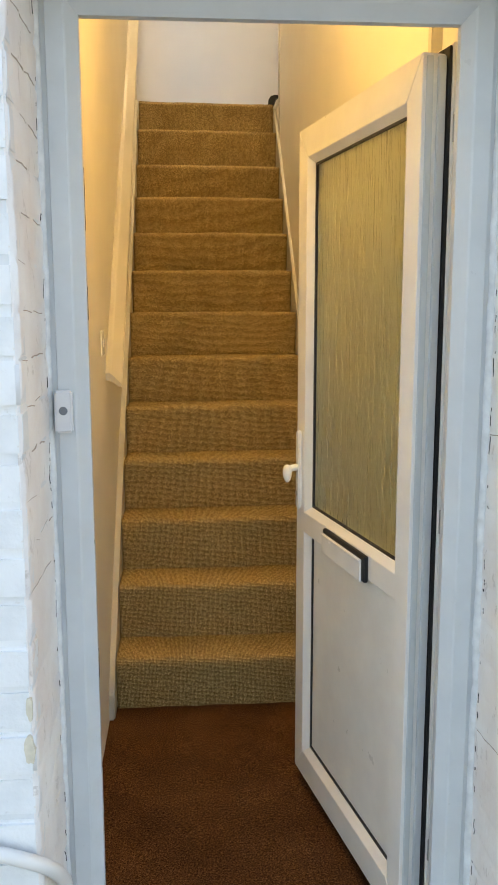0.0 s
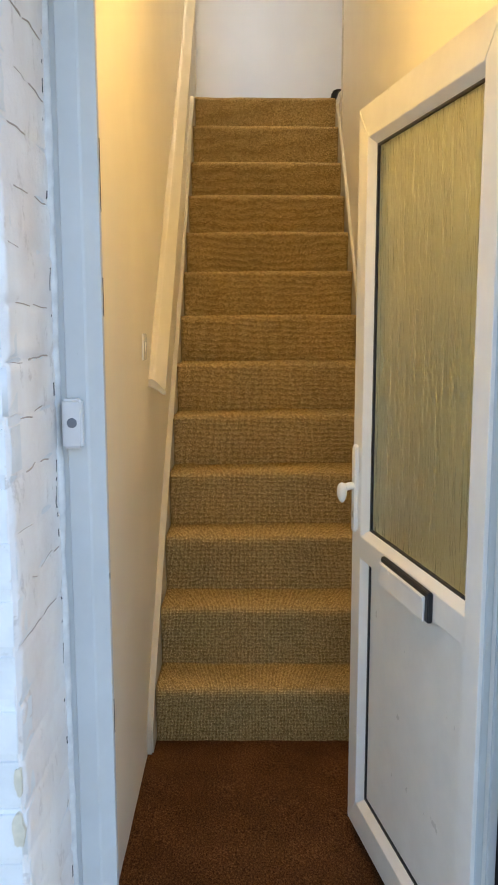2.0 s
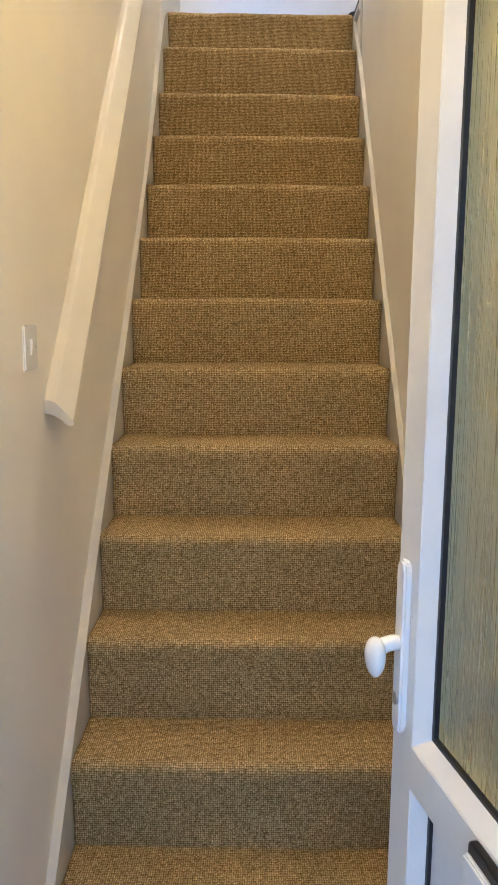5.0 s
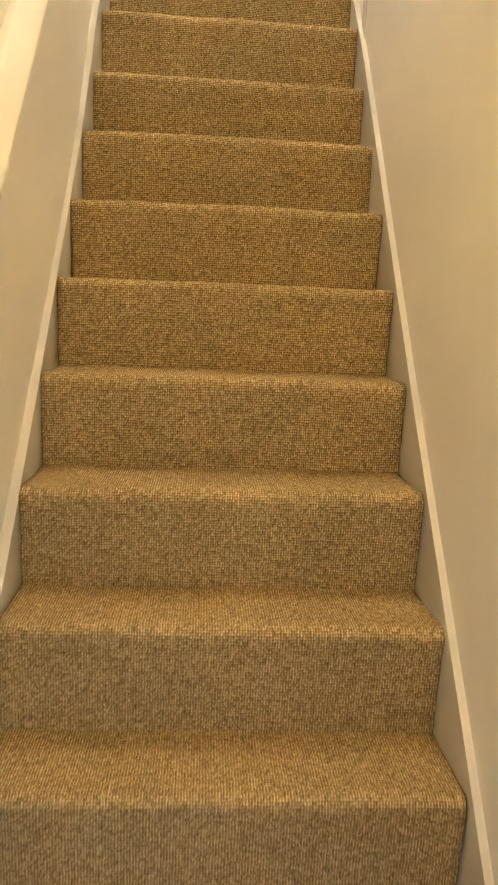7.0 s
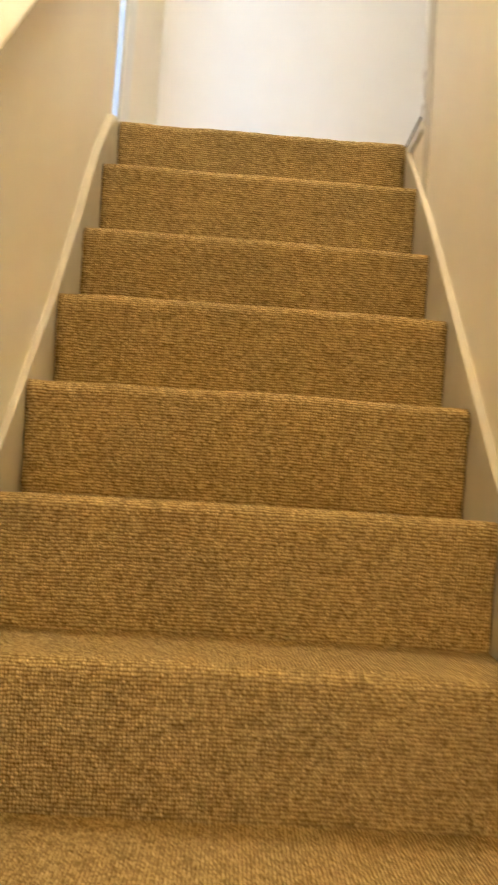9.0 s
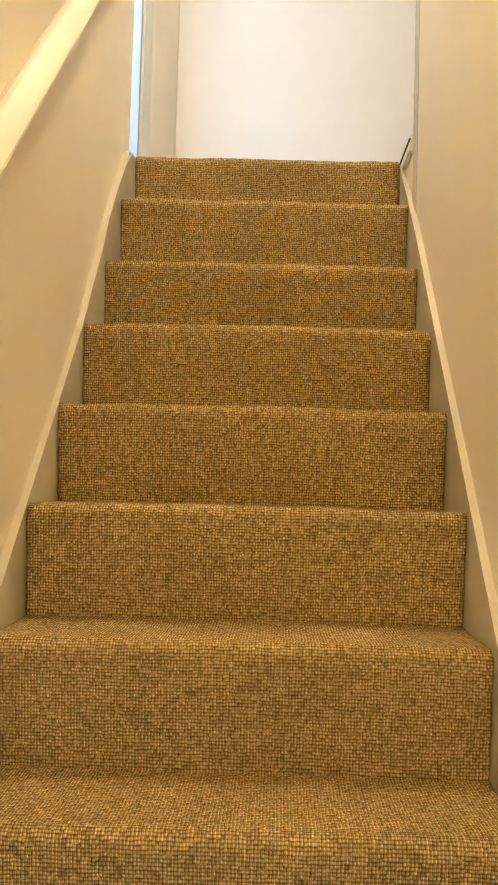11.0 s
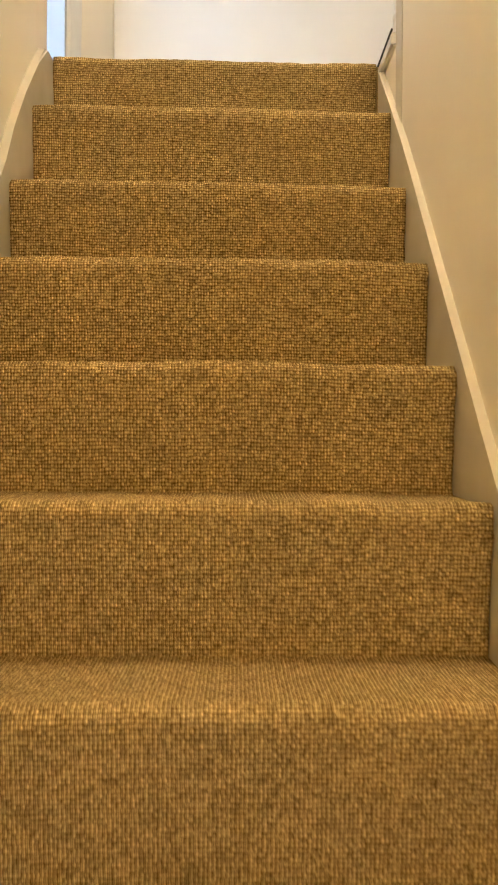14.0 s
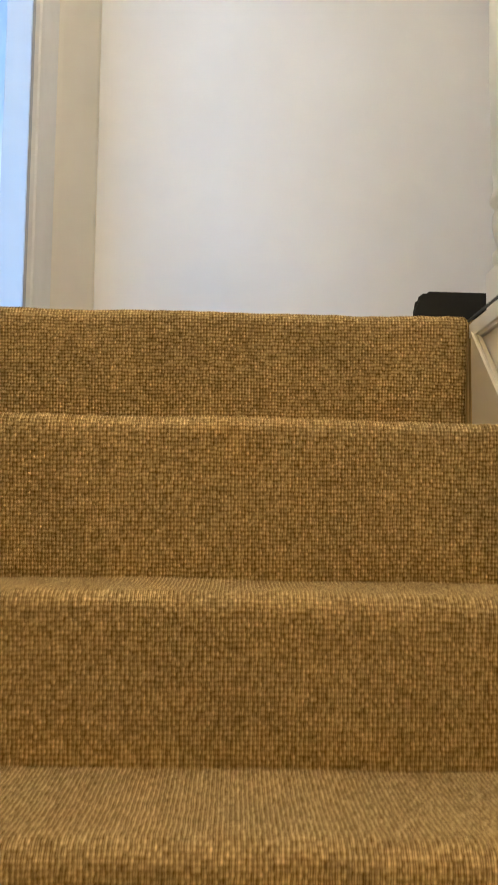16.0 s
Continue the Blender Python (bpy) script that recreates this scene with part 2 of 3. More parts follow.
def prism_bm(outline, axis, a, b, bevel=0.0, seg=2):
    bm = add_prism(bmesh.new(), outline, axis, a, b)
    if bevel > 0:
        bmesh.ops.bevel(bm, geom=list(bm.edges), offset=bevel, segments=seg, affect="EDGES", clamp_overlap=True)
    return bm


def lathe_bm(profile, sides=28):
    """Turns (radius, height) pairs round z."""
    bm = bmesh.new()
    rings = [[bm.verts.new((r * math.cos(2 * math.pi * i / sides), r * math.sin(2 * math.pi * i / sides), z)) for i in range(sides)] for r, z in profile]
    for a, b in zip(rings, rings[1:]):
        for i in range(sides):
            bm.faces.new((a[i], a[(i + 1) % sides], b[(i + 1) % sides], b[i]))
    bm.faces.new(rings[0][::-1])
    bm.faces.new(rings[-1])
    return bm


def tube_bm(points, radius, sides=14):
    bm = bmesh.new()
    pts = [Vector(p) for p in points]
    rings = []
    for i, p in enumerate(pts):
        way = (pts[min(i + 1, len(pts) - 1)] - pts[max(i - 1, 0)]).normalized()
        side = way.cross(Vector((0.3, 0.2, 1))).normalized()
        up = side.cross(way)
        rings.append([bm.verts.new(p + radius * (math.cos(2 * math.pi * k / sides) * side + math.sin(2 * math.pi * k / sides) * up)) for k in range(sides)])
    for a, b in zip(rings, rings[1:]):
        for k in range(sides):
            bm.faces.new((a[k], a[(k + 1) % sides], b[(k + 1) % sides], b[k]))
    bm.faces.new(rings[0][::-1])
    bm.faces.new(rings[-1])
    return bm


# ---------- plan ----------
WIDE = 0.8135
STEPS = 13
NOSE_Z = [0.199, 0.416, 0.629, 0.840, 1.049, 1.255, 1.463, 1.672, 1.877, 2.085, 2.289, 2.517, 2.721]
NOSE_Y = [0.005, 0.195, 0.389, 0.577, 0.770, 0.968, 1.180, 1.375, 1.565, 1.757, 1.959, 2.138, 2.334]
SETBACK = 0.020
TOP = NOSE_Z[-1]
EAST = 0.828
BACK = 3.95
CEIL = 5.10
FRAME_Y0, FRAME_Y1 = -1.352, -1.282
FACADE = -1.60
GROUND = -0.14


# ---------- ground, walls, floors ----------
tagged(bake("ground", box_bm((-60, -60, GROUND - 0.2), (60, FACADE + 0.3, GROUND)), PAVING), "grey concrete paving outside the front door", "ground", kind="structure")
tagged(bake("doorstep", box_bm((-0.25, FACADE - 0.35, GROUND), (1.15, FACADE + 0.32, -0.03), 0.012), PAVING), "grey concrete doorstep under the front door frame", "doorstep", kind="structure")


def facade():
    bm = bmesh.new()
    deep = -1.27
    add_box(bm, (-3.4, FACADE + 0.0042, GROUND), (0.024, deep, 2.72))
    add_box(bm, (0.858, FACADE + 0.0042, GROUND), (3.6, deep, 2.72))
    add_box(bm, (0.024, FACADE + 0.0042, 2.045), (0.858, deep, 2.72))
    # first floor with the front room's window
    add_box(bm, (-3.4, FACADE + 0.0042, 2.72), (-3.2, deep, 5.3))
    add_box(bm, (-0.4, FACADE + 0.0042, 2.72), (3.6, deep, 5.3))
    add_box(bm, (-3.2, FACADE + 0.0042, 2.72), (-0.4, deep, 3.4))
    add_box(bm, (-3.2, FACADE + 0.0042, 4.9), (-0.4, deep, 5.3))
    return tagged(bake("wall_south", bm, BRICK), "white-painted brick front wall with the doorway", "wall", kind="structure")


wall_south = facade()


PITCH = 0.0752
JOINTS = [GROUND + 0.0165 + PITCH * (c + 1) for c in range(27)]


def reveal_x(side, y, z):
    """Face of the rendered reveal: wavy, and sunk a little where the brick joints run behind."""
    near = min(abs(z - j - 0.004 * noise.noise((y * 14, j * 9, side))) for j in JOINTS)
    sunk = 0.0042 * math.exp(-(near / 0.0055) ** 2) * (0.55 + 0.9 * noise.noise((y * 11, z * 4, 2 + side)))
    lump = 0.0035 * noise.noise((y * 9, z * 5, side * 3.0)) + 0.0020 * noise.noise((y * 40, z * 30, side))
    return (0.027 if side < 0 else 0.851) + side * sunk + lump


def reveal(side):
    """Rendered reveal between the brick face and the door frame."""
    bm = bmesh.new()
    x0 = 0.018 if side < 0 else 0.862
    ny, nz = 14, 400
    y0, y1, z0, z1 = FACADE + 0.002, FRAME_Y0 + 0.032, -0.03, 2.045
    grid = []
    for j in range(nz + 1):
        z = z0 + (z1 - z0) * j / nz
        grid.append([bm.verts.new((reveal_x(side, y0 + (y1 - y0) * i / ny, z), y0 + (y1 - y0) * i / ny, z)) for i in range(ny + 1)])
    for j in range(nz):
        for i in range(ny):
            bm.faces.new((grid[j][i], grid[j][i + 1], grid[j + 1][i + 1], grid[j + 1][i]))
    back = [[bm.verts.new((x0, y, z)) for y in (y0, y1)] for z in (z0, z1)]
    bm.faces.new((back[0][0], back[0][1], back[1][1], back[1][0]))
    bm.faces.new([grid[j][0] for j in range(nz + 1)] + [back[1][0], back[0][0]])
    ob = tagged(bake("door_reveal", bm, RENDER, smooth=True), "cracked pinkish-white painted render beside the front door frame", "reveal", kind="structure")
    # dirt-dark cracks that wander along the joints
    pick = random.Random(11 + side)
    for c, zj in enumerate(JOINTS):
        if zj < 0.3 or zj > 2.0 or pick.random() > (0.12 if zj < 0.95 else 0.9):
            continue
        start = FACADE + pick.uniform(0.01, 0.05)
        for piece in range(pick.choice((1, 2, 2, 3))):
            a = start + pick.uniform(0.0, 0.05)
            b = min(FRAME_Y0 - 0.012, a + pick.uniform(0.03, 0.11))
            if b - a < 0.015:
                break
            rise = pick.uniform(-0.008, 0.006)
            thick = pick.uniform(0.0005, 0.0014)
            pts = []
            for i in range(12):
                y = a + (b - a) * i / 11
                z = zj + rise * i / 11 + 0.004 * noise.noise((y * 22, c * 2.7, piece))
                pts.append((reveal_x(side, y, z) + side * -0.0002, y, z))
            part("crack", tube_bm(pts, thick, 6), CRACK, ob, "dirt-dark crack in the render")
            start = b + pick.uniform(-0.03, 0.01)
    # open black gaps along the sealant
    z = 0.05
    while z < 2.0:
        h = pick.choice((0.004, 0.006, 0.012, 0.02, 0.034))
        y = FRAME_Y0 - 0.012 + 0.004 * noise.noise((3, z * 6, side))
        pts = [(reveal_x(side, y, z + h * k / 4), y + 0.002 * noise.noise((z * 50, k, side)), z + h * k / 4) for k in range(5)]
        part("gap", tube_bm(pts, pick.uniform(0.0008, 0.0015), 5), BLACK, ob, "black open gap beside the sealant")
        z += h + pick.choice((0.008, 0.02, 0.035, 0.06, 0.10))
    return ob


reveal(-1)
reveal(1)


def west_wall():
    bm = bmesh.new()
    add_prism(bm, [(-0.20, -1.27), (-0.008, -1.27), (-0.020, 0.0), (-0.024, 0.6), (-0.019, 1.1), (-0.013, 1.6), (-0.021, 2.25), (-0.042, 2.45), (-0.115, 2.45), (-0.115, 1.6), (-0.20, 1.6)], 2, GROUND, CEIL)
    # over the landing doorway and past it
    add_prism(bm, [(-0.20, 2.45), (-0.05, 2.45), (-0.160, 3.20), (-0.20, 3.20)], 2, 4.75, CEIL)
    add_prism(bm, [(-0.20, 3.20), (-0.178, 3.20), (-0.182, 3.57), (-0.165, 3.62), (-0.125, 3.78), (-0.100, 3.90), (-0.097, 4.1), (-0.20, 4.1)], 2, TOP - 0.2, CEIL)
    return tagged(bake("wall_west", bm, WALL), "cream painted plaster wall along the stairs", "wall", kind="structure")


west_wall()


def east_wall():
    bm = bmesh.new()
    add_prism(bm, [(1.0, -1.27), (EAST + 0.02, -1.27), (EAST, 0.0), (EAST, 2.15), (1.0, 2.15)], 2, GROUND, CEIL)
    add_prism(bm, [(1.0, 2.15), (EAST, 2.15), (EAST, 2.36), (1.0, 2.36)], 2, GROUND, TOP - 0.046)
    return tagged(bake("wall_east", bm, WALL), "cream painted plaster wall along the stairs", "wall", kind="structure")


east_wall()
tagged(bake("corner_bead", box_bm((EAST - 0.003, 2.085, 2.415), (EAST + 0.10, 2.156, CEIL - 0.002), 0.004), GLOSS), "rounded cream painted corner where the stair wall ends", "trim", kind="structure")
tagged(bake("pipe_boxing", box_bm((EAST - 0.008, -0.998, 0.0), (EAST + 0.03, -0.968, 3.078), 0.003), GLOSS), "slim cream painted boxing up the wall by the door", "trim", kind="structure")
tagged(bake("wall_north", box_bm((-0.20, BACK, GROUND), (2.6, BACK + 0.15, CEIL)), WALL_UP), "white painted landing wall facing the stairs", "wall", kind="structure")
tagged(bake("wall_front_room_north", box_bm((-3.4, BACK, GROUND), (-0.201, BACK + 0.15, CEIL)), WALL_FRONT), "wall of the front room, daylight blue put into its colour", "wall", kind="structure")
tagged(bake("wall_gallery", box_bm((2.4, -1.27, GROUND), (2.55, BACK, CEIL)), WALL_UP), "plain painted wall closing the landing", "wall", kind="structure")
tagged(bake("wall_gallery_end", box_bm((1.0, 2.0, GROUND), (2.4, 2.15, CEIL)), WALL_UP), "plain painted wall closing the landing", "wall", kind="structure")
# unseen wall, its opening made only for the added west fill
bm = bmesh.new()
for y0, y1, z0, z1 in ((-1.27, -0.97, GROUND, CEIL), (0.77, BACK, GROUND, CEIL), (-0.97, 0.77, GROUND, 3.34), (-0.97, 0.77, 4.86, CEIL)):
    add_box(bm, (-3.4, y0, z0), (-3.25, y1, z1))
tagged(bake("wall_front_room", bm, WALL_UP), "plain painted wall of the front room", "wall", kind="structure")

bm = bmesh.new()
add_box(bm, (-3.4, -1.3, CEIL), (2.6, BACK + 0.15, CEIL + 0.2))
tagged(bake("ceiling", bm, CEILING), "plain white ceiling over stairs and landing", "ceiling", kind="structure")
tagged(bake("ceiling_hall", box_bm((-0.02, -1.27, 3.08), (0.86, -0.02, 3.28)), CEILING), "plain white ceiling of the entrance", "ceiling", kind="structure")

bm = bmesh.new()
add_box(bm, (-3.25, -1.27, TOP - 0.2), (-0.20, BACK, TOP - 0.01))
tagged(bake("floor_front_room", bm, TIMBER), "bare wooden floor of the front room", "floor", kind="structure")

bm = bmesh.new()
nx, ny = 50, 70
rows = [[bm.verts.new((-0.03 + 0.90 * i / nx, -1.29 + 1.36 * j / ny, 0.0035 * noise.noise((i * 0.16, j * 0.16, 0)))) for i in range(nx + 1)] for j in range(ny + 1)]
for j in range(ny):
    for i in range(nx):
        bm.faces.new((rows[j][i], rows[j][i + 1], rows[j + 1][i + 1], rows[j + 1][i]))
floor = tagged(bake("floor", bm, FLOORPILE, smooth=True), "dark red-brown pile carpet in the entrance", "floor", kind="structure")
tagged(bake("floor_slab", box_bm((-0.2, -1.30, GROUND), (1.0, 0.3, -0.012)), TIMBER), "solid floor under the entrance carpet", "floor", kind="structure")


# ---------- staircase ----------
def carpet_strip(k):
    """Carpet of one riser and tread, as a mesh pulled over the nosing."""
    yn, zn = NOSE_Y[k], NOSE_Z[k]
    zb = NOSE_Z[k - 1] if k else 0.0
    yb = yn + SETBACK
    yt = NOSE_Y[k + 1] + SETBACK + 0.004 if k + 1 < STEPS else yn + 0.10
    r = 0.021
    prof = [(yb + 0.002, zb - 0.004)]
    prof += [(yb + (yn + 0.001 - yb) * s ** 1.25, zb + (zn - 0.034 - zb) * s) for s in (0.03, 0.1, 0.2, 0.32, 0.45, 0.58, 0.7, 0.82, 0.92, 1.0)]
    prof += [(yn + r - r * math.cos(a), zn - r + r * math.sin(a)) for a in (0.0, 0.26, 0.52, 0.8, 1.05, 1.3, math.pi / 2)]
    prof += [(yn + r + (yt - yn - r) * s, zn - 0.003 * math.sin(math.pi * s)) for s in (0.2, 0.4, 0.6, 0.8, 0.95, 1.0)]
    bm = bmesh.new()
    layer = bm.loops.layers.uv.new("UVMap")
    n = 56
    run = [0.0]
    for a, b in zip(prof, prof[1:]):
        run.append(run[-1] + math.hypot(b[0] - a[0], b[1] - a[1]))
    grid = []
    for j, (y, z) in enumerate(prof):
        row = []
        for i in range(n + 1):
            x = 0.002 + (WIDE - 0.004) * i / n
            if i in (0, n):
                x += 0.0022 * noise.noise((run[j] * 60, k * 3.1, i))
            w = 0.0028 * noise.noise((x * 7, run[j] * 9, k * 1.7)) + 0.0012 * noise.noise((x * 45, run[j] * 45, k))
            sag = 0.003 * math.sin(math.pi * i / n + 0.4 * k) - 0.0015
            row.append(bm.verts.new((x, y - w * 0.8, z + w * 0.9 - (sag if 8 < j else sag * j / 8))))
        grid.append(row)
    for j in range(len(prof) - 1):
        for i in range(n):
            f = bm.faces.new((grid[j][i], grid[j][i + 1], grid[j + 1][i + 1], grid[j + 1][i]))
            for loop, (a, b) in zip(f.loops, ((i, j), (i + 1, j), (i + 1, j + 1), (i, j + 1))):
                loop[layer].uv = (WIDE * a / n + 0.37 * k, run[b] + 0.61 * k)
    # turned-down cut edges
    for i in (0, n):
        edge = [row[i] for row in grid]
        low = [bm.verts.new(v.co + Vector((0, 0.010, -0.010))) for v in edge]
        for a, b, c, d in zip(edge, edge[1:], low[1:], low):
            f = bm.faces.new((a, b, c, d))
            for loop in f.loops:
                loop[layer].uv = (loop.vert.co.x + loop.vert.co.y, loop.vert.co.z)
    return bm


def string_board(name, top, x0, x1, parent):
    outline = [(-0.072, 0.0)] + top + [(top[-1][0], TOP - 0.30), (0.25, 0.0)]
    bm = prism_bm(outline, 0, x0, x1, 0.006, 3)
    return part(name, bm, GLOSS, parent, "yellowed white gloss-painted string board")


staircase = thing("staircase", "steep staircase in beige loop-pile carpet between cream walls", "staircase")
body = [(0.035, -0.008)]
for k in range(STEPS):
    body += [(NOSE_Y[k] + SETBACK + 0.010, (NOSE_Z[k - 1] if k else 0.0) - 0.012), (NOSE_Y[k] + 0.018, NOSE_Z[k] - 0.012)]
body += [(2.60, TOP - 0.012), (2.60, TOP - 0.25), (0.40, -0.008)]
part("stair_body", prism_bm(body, 0, 0.0, WIDE), TIMBER, staircase, "wooden stair body under the carpet")
LEFT_TOP = [(-0.072, 0.09), (0.0, 0.195), (0.57, 0.815), (1.17, 1.440), (1.75, 2.075), (1.94, 2.320), (2.00, 2.415), (2.09, 2.525), (2.20, 2.640), (2.285, 2.716), (2.44, 2.722)]
RIGHT_TOP = [(-0.072, 0.14), (0.0, 0.240), (0.58, 0.870), (1.18, 1.492), (1.76, 2.118), (1.96, 2.335), (2.03, 2.408), (2.16, 2.536), (2.325, 2.700)]
string_board("string_board", LEFT_TOP, -0.034, 0.0005, staircase)
string_board("string_board", RIGHT_TOP, WIDE - 0.0005, EAST + 0.004, staircase)
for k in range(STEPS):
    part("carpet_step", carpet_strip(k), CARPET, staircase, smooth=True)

# landing carpet: one sheet with the gallery floor
bm = bmesh.new()
layer = bm.loops.layers.uv.new("UVMap")
for lo, hi in (((-0.20, 2.43, TOP - 0.2), (WIDE - 0.002, BACK, TOP - 0.004)), ((WIDE - 0.002, 2.36, TOP - 0.2), (2.4, BACK, TOP - 0.004))):
    add_box(bm, lo, hi)
for f in bm.faces:
    for loop in f.loops:
        loop[layer].uv = (loop.vert.co.x, loop.vert.co.y)
tagged(bake("floor_landing", bm, CARPET), "beige loop-pile carpet on the landing", "floor", kind="structure")
tagged(bake("landing_apron", prism_bm([(2.165, TOP - 0.045), (2.345, TOP - 0.045), (2.345, TOP - 0.0125), (2.165, TOP - 0.0125)], 0, WIDE + 0.003, 1.0, 0.005), GLOSS_COOL), "white painted board edging the landing floor", "trim", kind="structure")
tagged(bake("landing_edge", box_bm((WIDE + 0.001, 2.160, TOP - 0.0122), (WIDE + 0.006, 2.345, TOP - 0.0085), 0.001), BLACK), "thin dark edge strip on the landing board", "trim", kind="structure")


# ---------- handrail on the west wall ----------
def wall_handrail():
    rail = thing("handrail", "white gloss-painted wooden handrail fixed along the wall", "handrail")
    y0, y1, z0, slope = 0.150, 2.26, 1.192, 1.067
    shape = [(0.0, 0.050), (0.012, 0.049), (0.020, 0.045), (0.026, 0.039), (0.047, 0.015), (0.0525, 0.008), (0.054, 0.002), (0.052, -0.003), (0.047, -0.004), (0.041, -0.001), (0.030, 0.010), (0.015, 0.019), (0.0, 0.023)]
    bm = bmesh.new()
    n = 40
    rings = []
    for i in range(n + 1):
        y = y0 + (y1 - y0) * i / n
        wallx = -0.0210 - 0.0010 * y
        rings.append([bm.verts.new((wallx + a * 1.10, y, z0 + slope * (y - y0) + b * 1.0 + 0.0015 * noise.noise((y * 3, 0, 5)))) for a, b in shape])
    for a, b in zip(rings, rings[1:]):
        for k in range(len(shape)):
            bm.faces.new((a[k], a[(k + 1) % len(shape)], b[(k + 1) % len(shape)], b[k]))
    bm.faces.new(rings[0][::-1])
    bm.faces.new(rings[-1])
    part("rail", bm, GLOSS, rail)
    return rail


wall_handrail()


# ---------- light switch ----------
def light_switch():
    sw = thing("light_switch", "square white plastic light switch on the cream wall", "switch")
    part("faceplate", box_bm((-0.028, 0.005, 1.310), (-0.0155, 0.091, 1.396), 0.003), HANDLE, sw)
    part("rocker", prism_bm([(-0.016, 1.338), (-0.0125, 1.340), (-0.010, 1.368), (-0.016, 1.370)], 1, 0.039, 0.057, 0.0006, 1), HANDLE, sw)
    for y in (0.018, 0.078):
        bm = lathe_bm([(0.0032, 0.0), (0.0032, 0.0008), (0.002, 0.0012)], 12)
        bmesh.ops.transform(bm, matrix=pose(-0.0157, y, 1.353, 0, 90, 0), verts=bm.verts)
        part("screw", bm, METAL, sw)
    return sw


light_switch()


# ---------- door frame ----------
def door_frame():
    fr = tagged(new("door_1"), "grey-white plastic front door frame set in the brick wall", "door frame", kind="structure")
    x0, x1, top = 0.026, 0.849, 2.040

    def jamb(xo, xi):
        s = 1 if xi > xo else -1
        w = abs(xi - xo)
        y0, y1 = FRAME_Y0, FRAME_Y1
        return [(xo, y0 + 0.010), (xo + s * 0.016, y0 + 0.004), (xo + s * 0.018, y0), (xo + s * 0.048, y0), (xo + s * 0.052, y0 + 0.002), (xo + s * w, y0 + 0.022), (xo + s * w, y1 - 0.030), (xo + s * (w - 0.030), y1 - 0.030), (xo + s * (w - 0.030), y1), (xo, y1)]

    for xo, xi in ((x0, 0.098), (x1, 0.777)):
        bm = prism_bm(jamb(xo, xi), 2, -0.03, top)
        for v in bm.verts:
            if v.co.z > 1.0:
                v.co.z = 1.962 + (top - 1.962) * abs(v.co.x - xi) / abs(xo - xi)
        part("jamb", bm, UPVC_FRAME, fr)
    bm = prism_bm([(y, z) for z, y in jamb(top, 1.962)], 0, x0, x1)
    for v in bm.verts:
        k = (top - v.co.z) / (top - 1.962)
        v.co.x = x0 + 0.072 * k if v.co.x < 0.4 else x1 - 0.072 * k
    part("head", bm, UPVC_FRAME, fr)
    # perished seal along the hinge-free jamb
    for z0, z1 in ((1.60, 1.71), (1.44, 1.50), (0.74, 0.80), (0.20, 0.34)):
        part("jamb_seal", box_bm((0.0975, FRAME_Y1 - 0.0345, z0), (0.0985, FRAME_Y1 - 0.0302, z1)), BLACK, fr, "thin black perished door seal")
    part("threshold", prism_bm([(FRAME_Y0, -0.03), (FRAME_Y1 + 0.02, -0.03), (FRAME_Y1 + 0.02, 0.002), (FRAME_Y1, 0.012), (FRAME_Y0 + 0.02, 0.012), (FRAME_Y0, -0.005)], 0, x0, x1, 0.002), UPVC_FRAME, fr)
    # sealant run where frame meets render
    for x, s in ((x0, -1), (x1, 1)):
        pts = [(x + s * (0.002 + 0.0035 * noise.noise((0, z * 9, s)) + 0.0012 * noise.noise((9, z * 50, s))), FRAME_Y0 + 0.008 + 0.004 * noise.noise((4, z * 6, s)), z) for z in np.linspace(-0.02, 2.03, 160)]
        part("sealant", tube_bm(pts, 0.0105, 10), MASTIC, fr, "grey cracked sealant bead", smooth=True)
    return fr


door_frame()


def doorbell():
    bell = thing("doorbell", "grey-white plastic doorbell push with dark round button", "doorbell")
    y = FRAME_Y0
    bm = prism_bm([(0.0385, 1.2365), (0.0705, 1.2365), (0.0705, 1.314), (0.0385, 1.314)], 1, y - 0.017, y, 0.004, 3)
    part("case", bm, BELL, bell)
    bm = lathe_bm([(0.0078, 0.0), (0.0078, 0.0012), (0.006, 0.002)], 20)
    bmesh.ops.transform(bm, matrix=pose(0.0545, y - 0.0165, 1.277, 90, 0, 0), verts=bm.verts)
    part("button", bm, BELL_DARK, bell)
    return bell


doorbell()


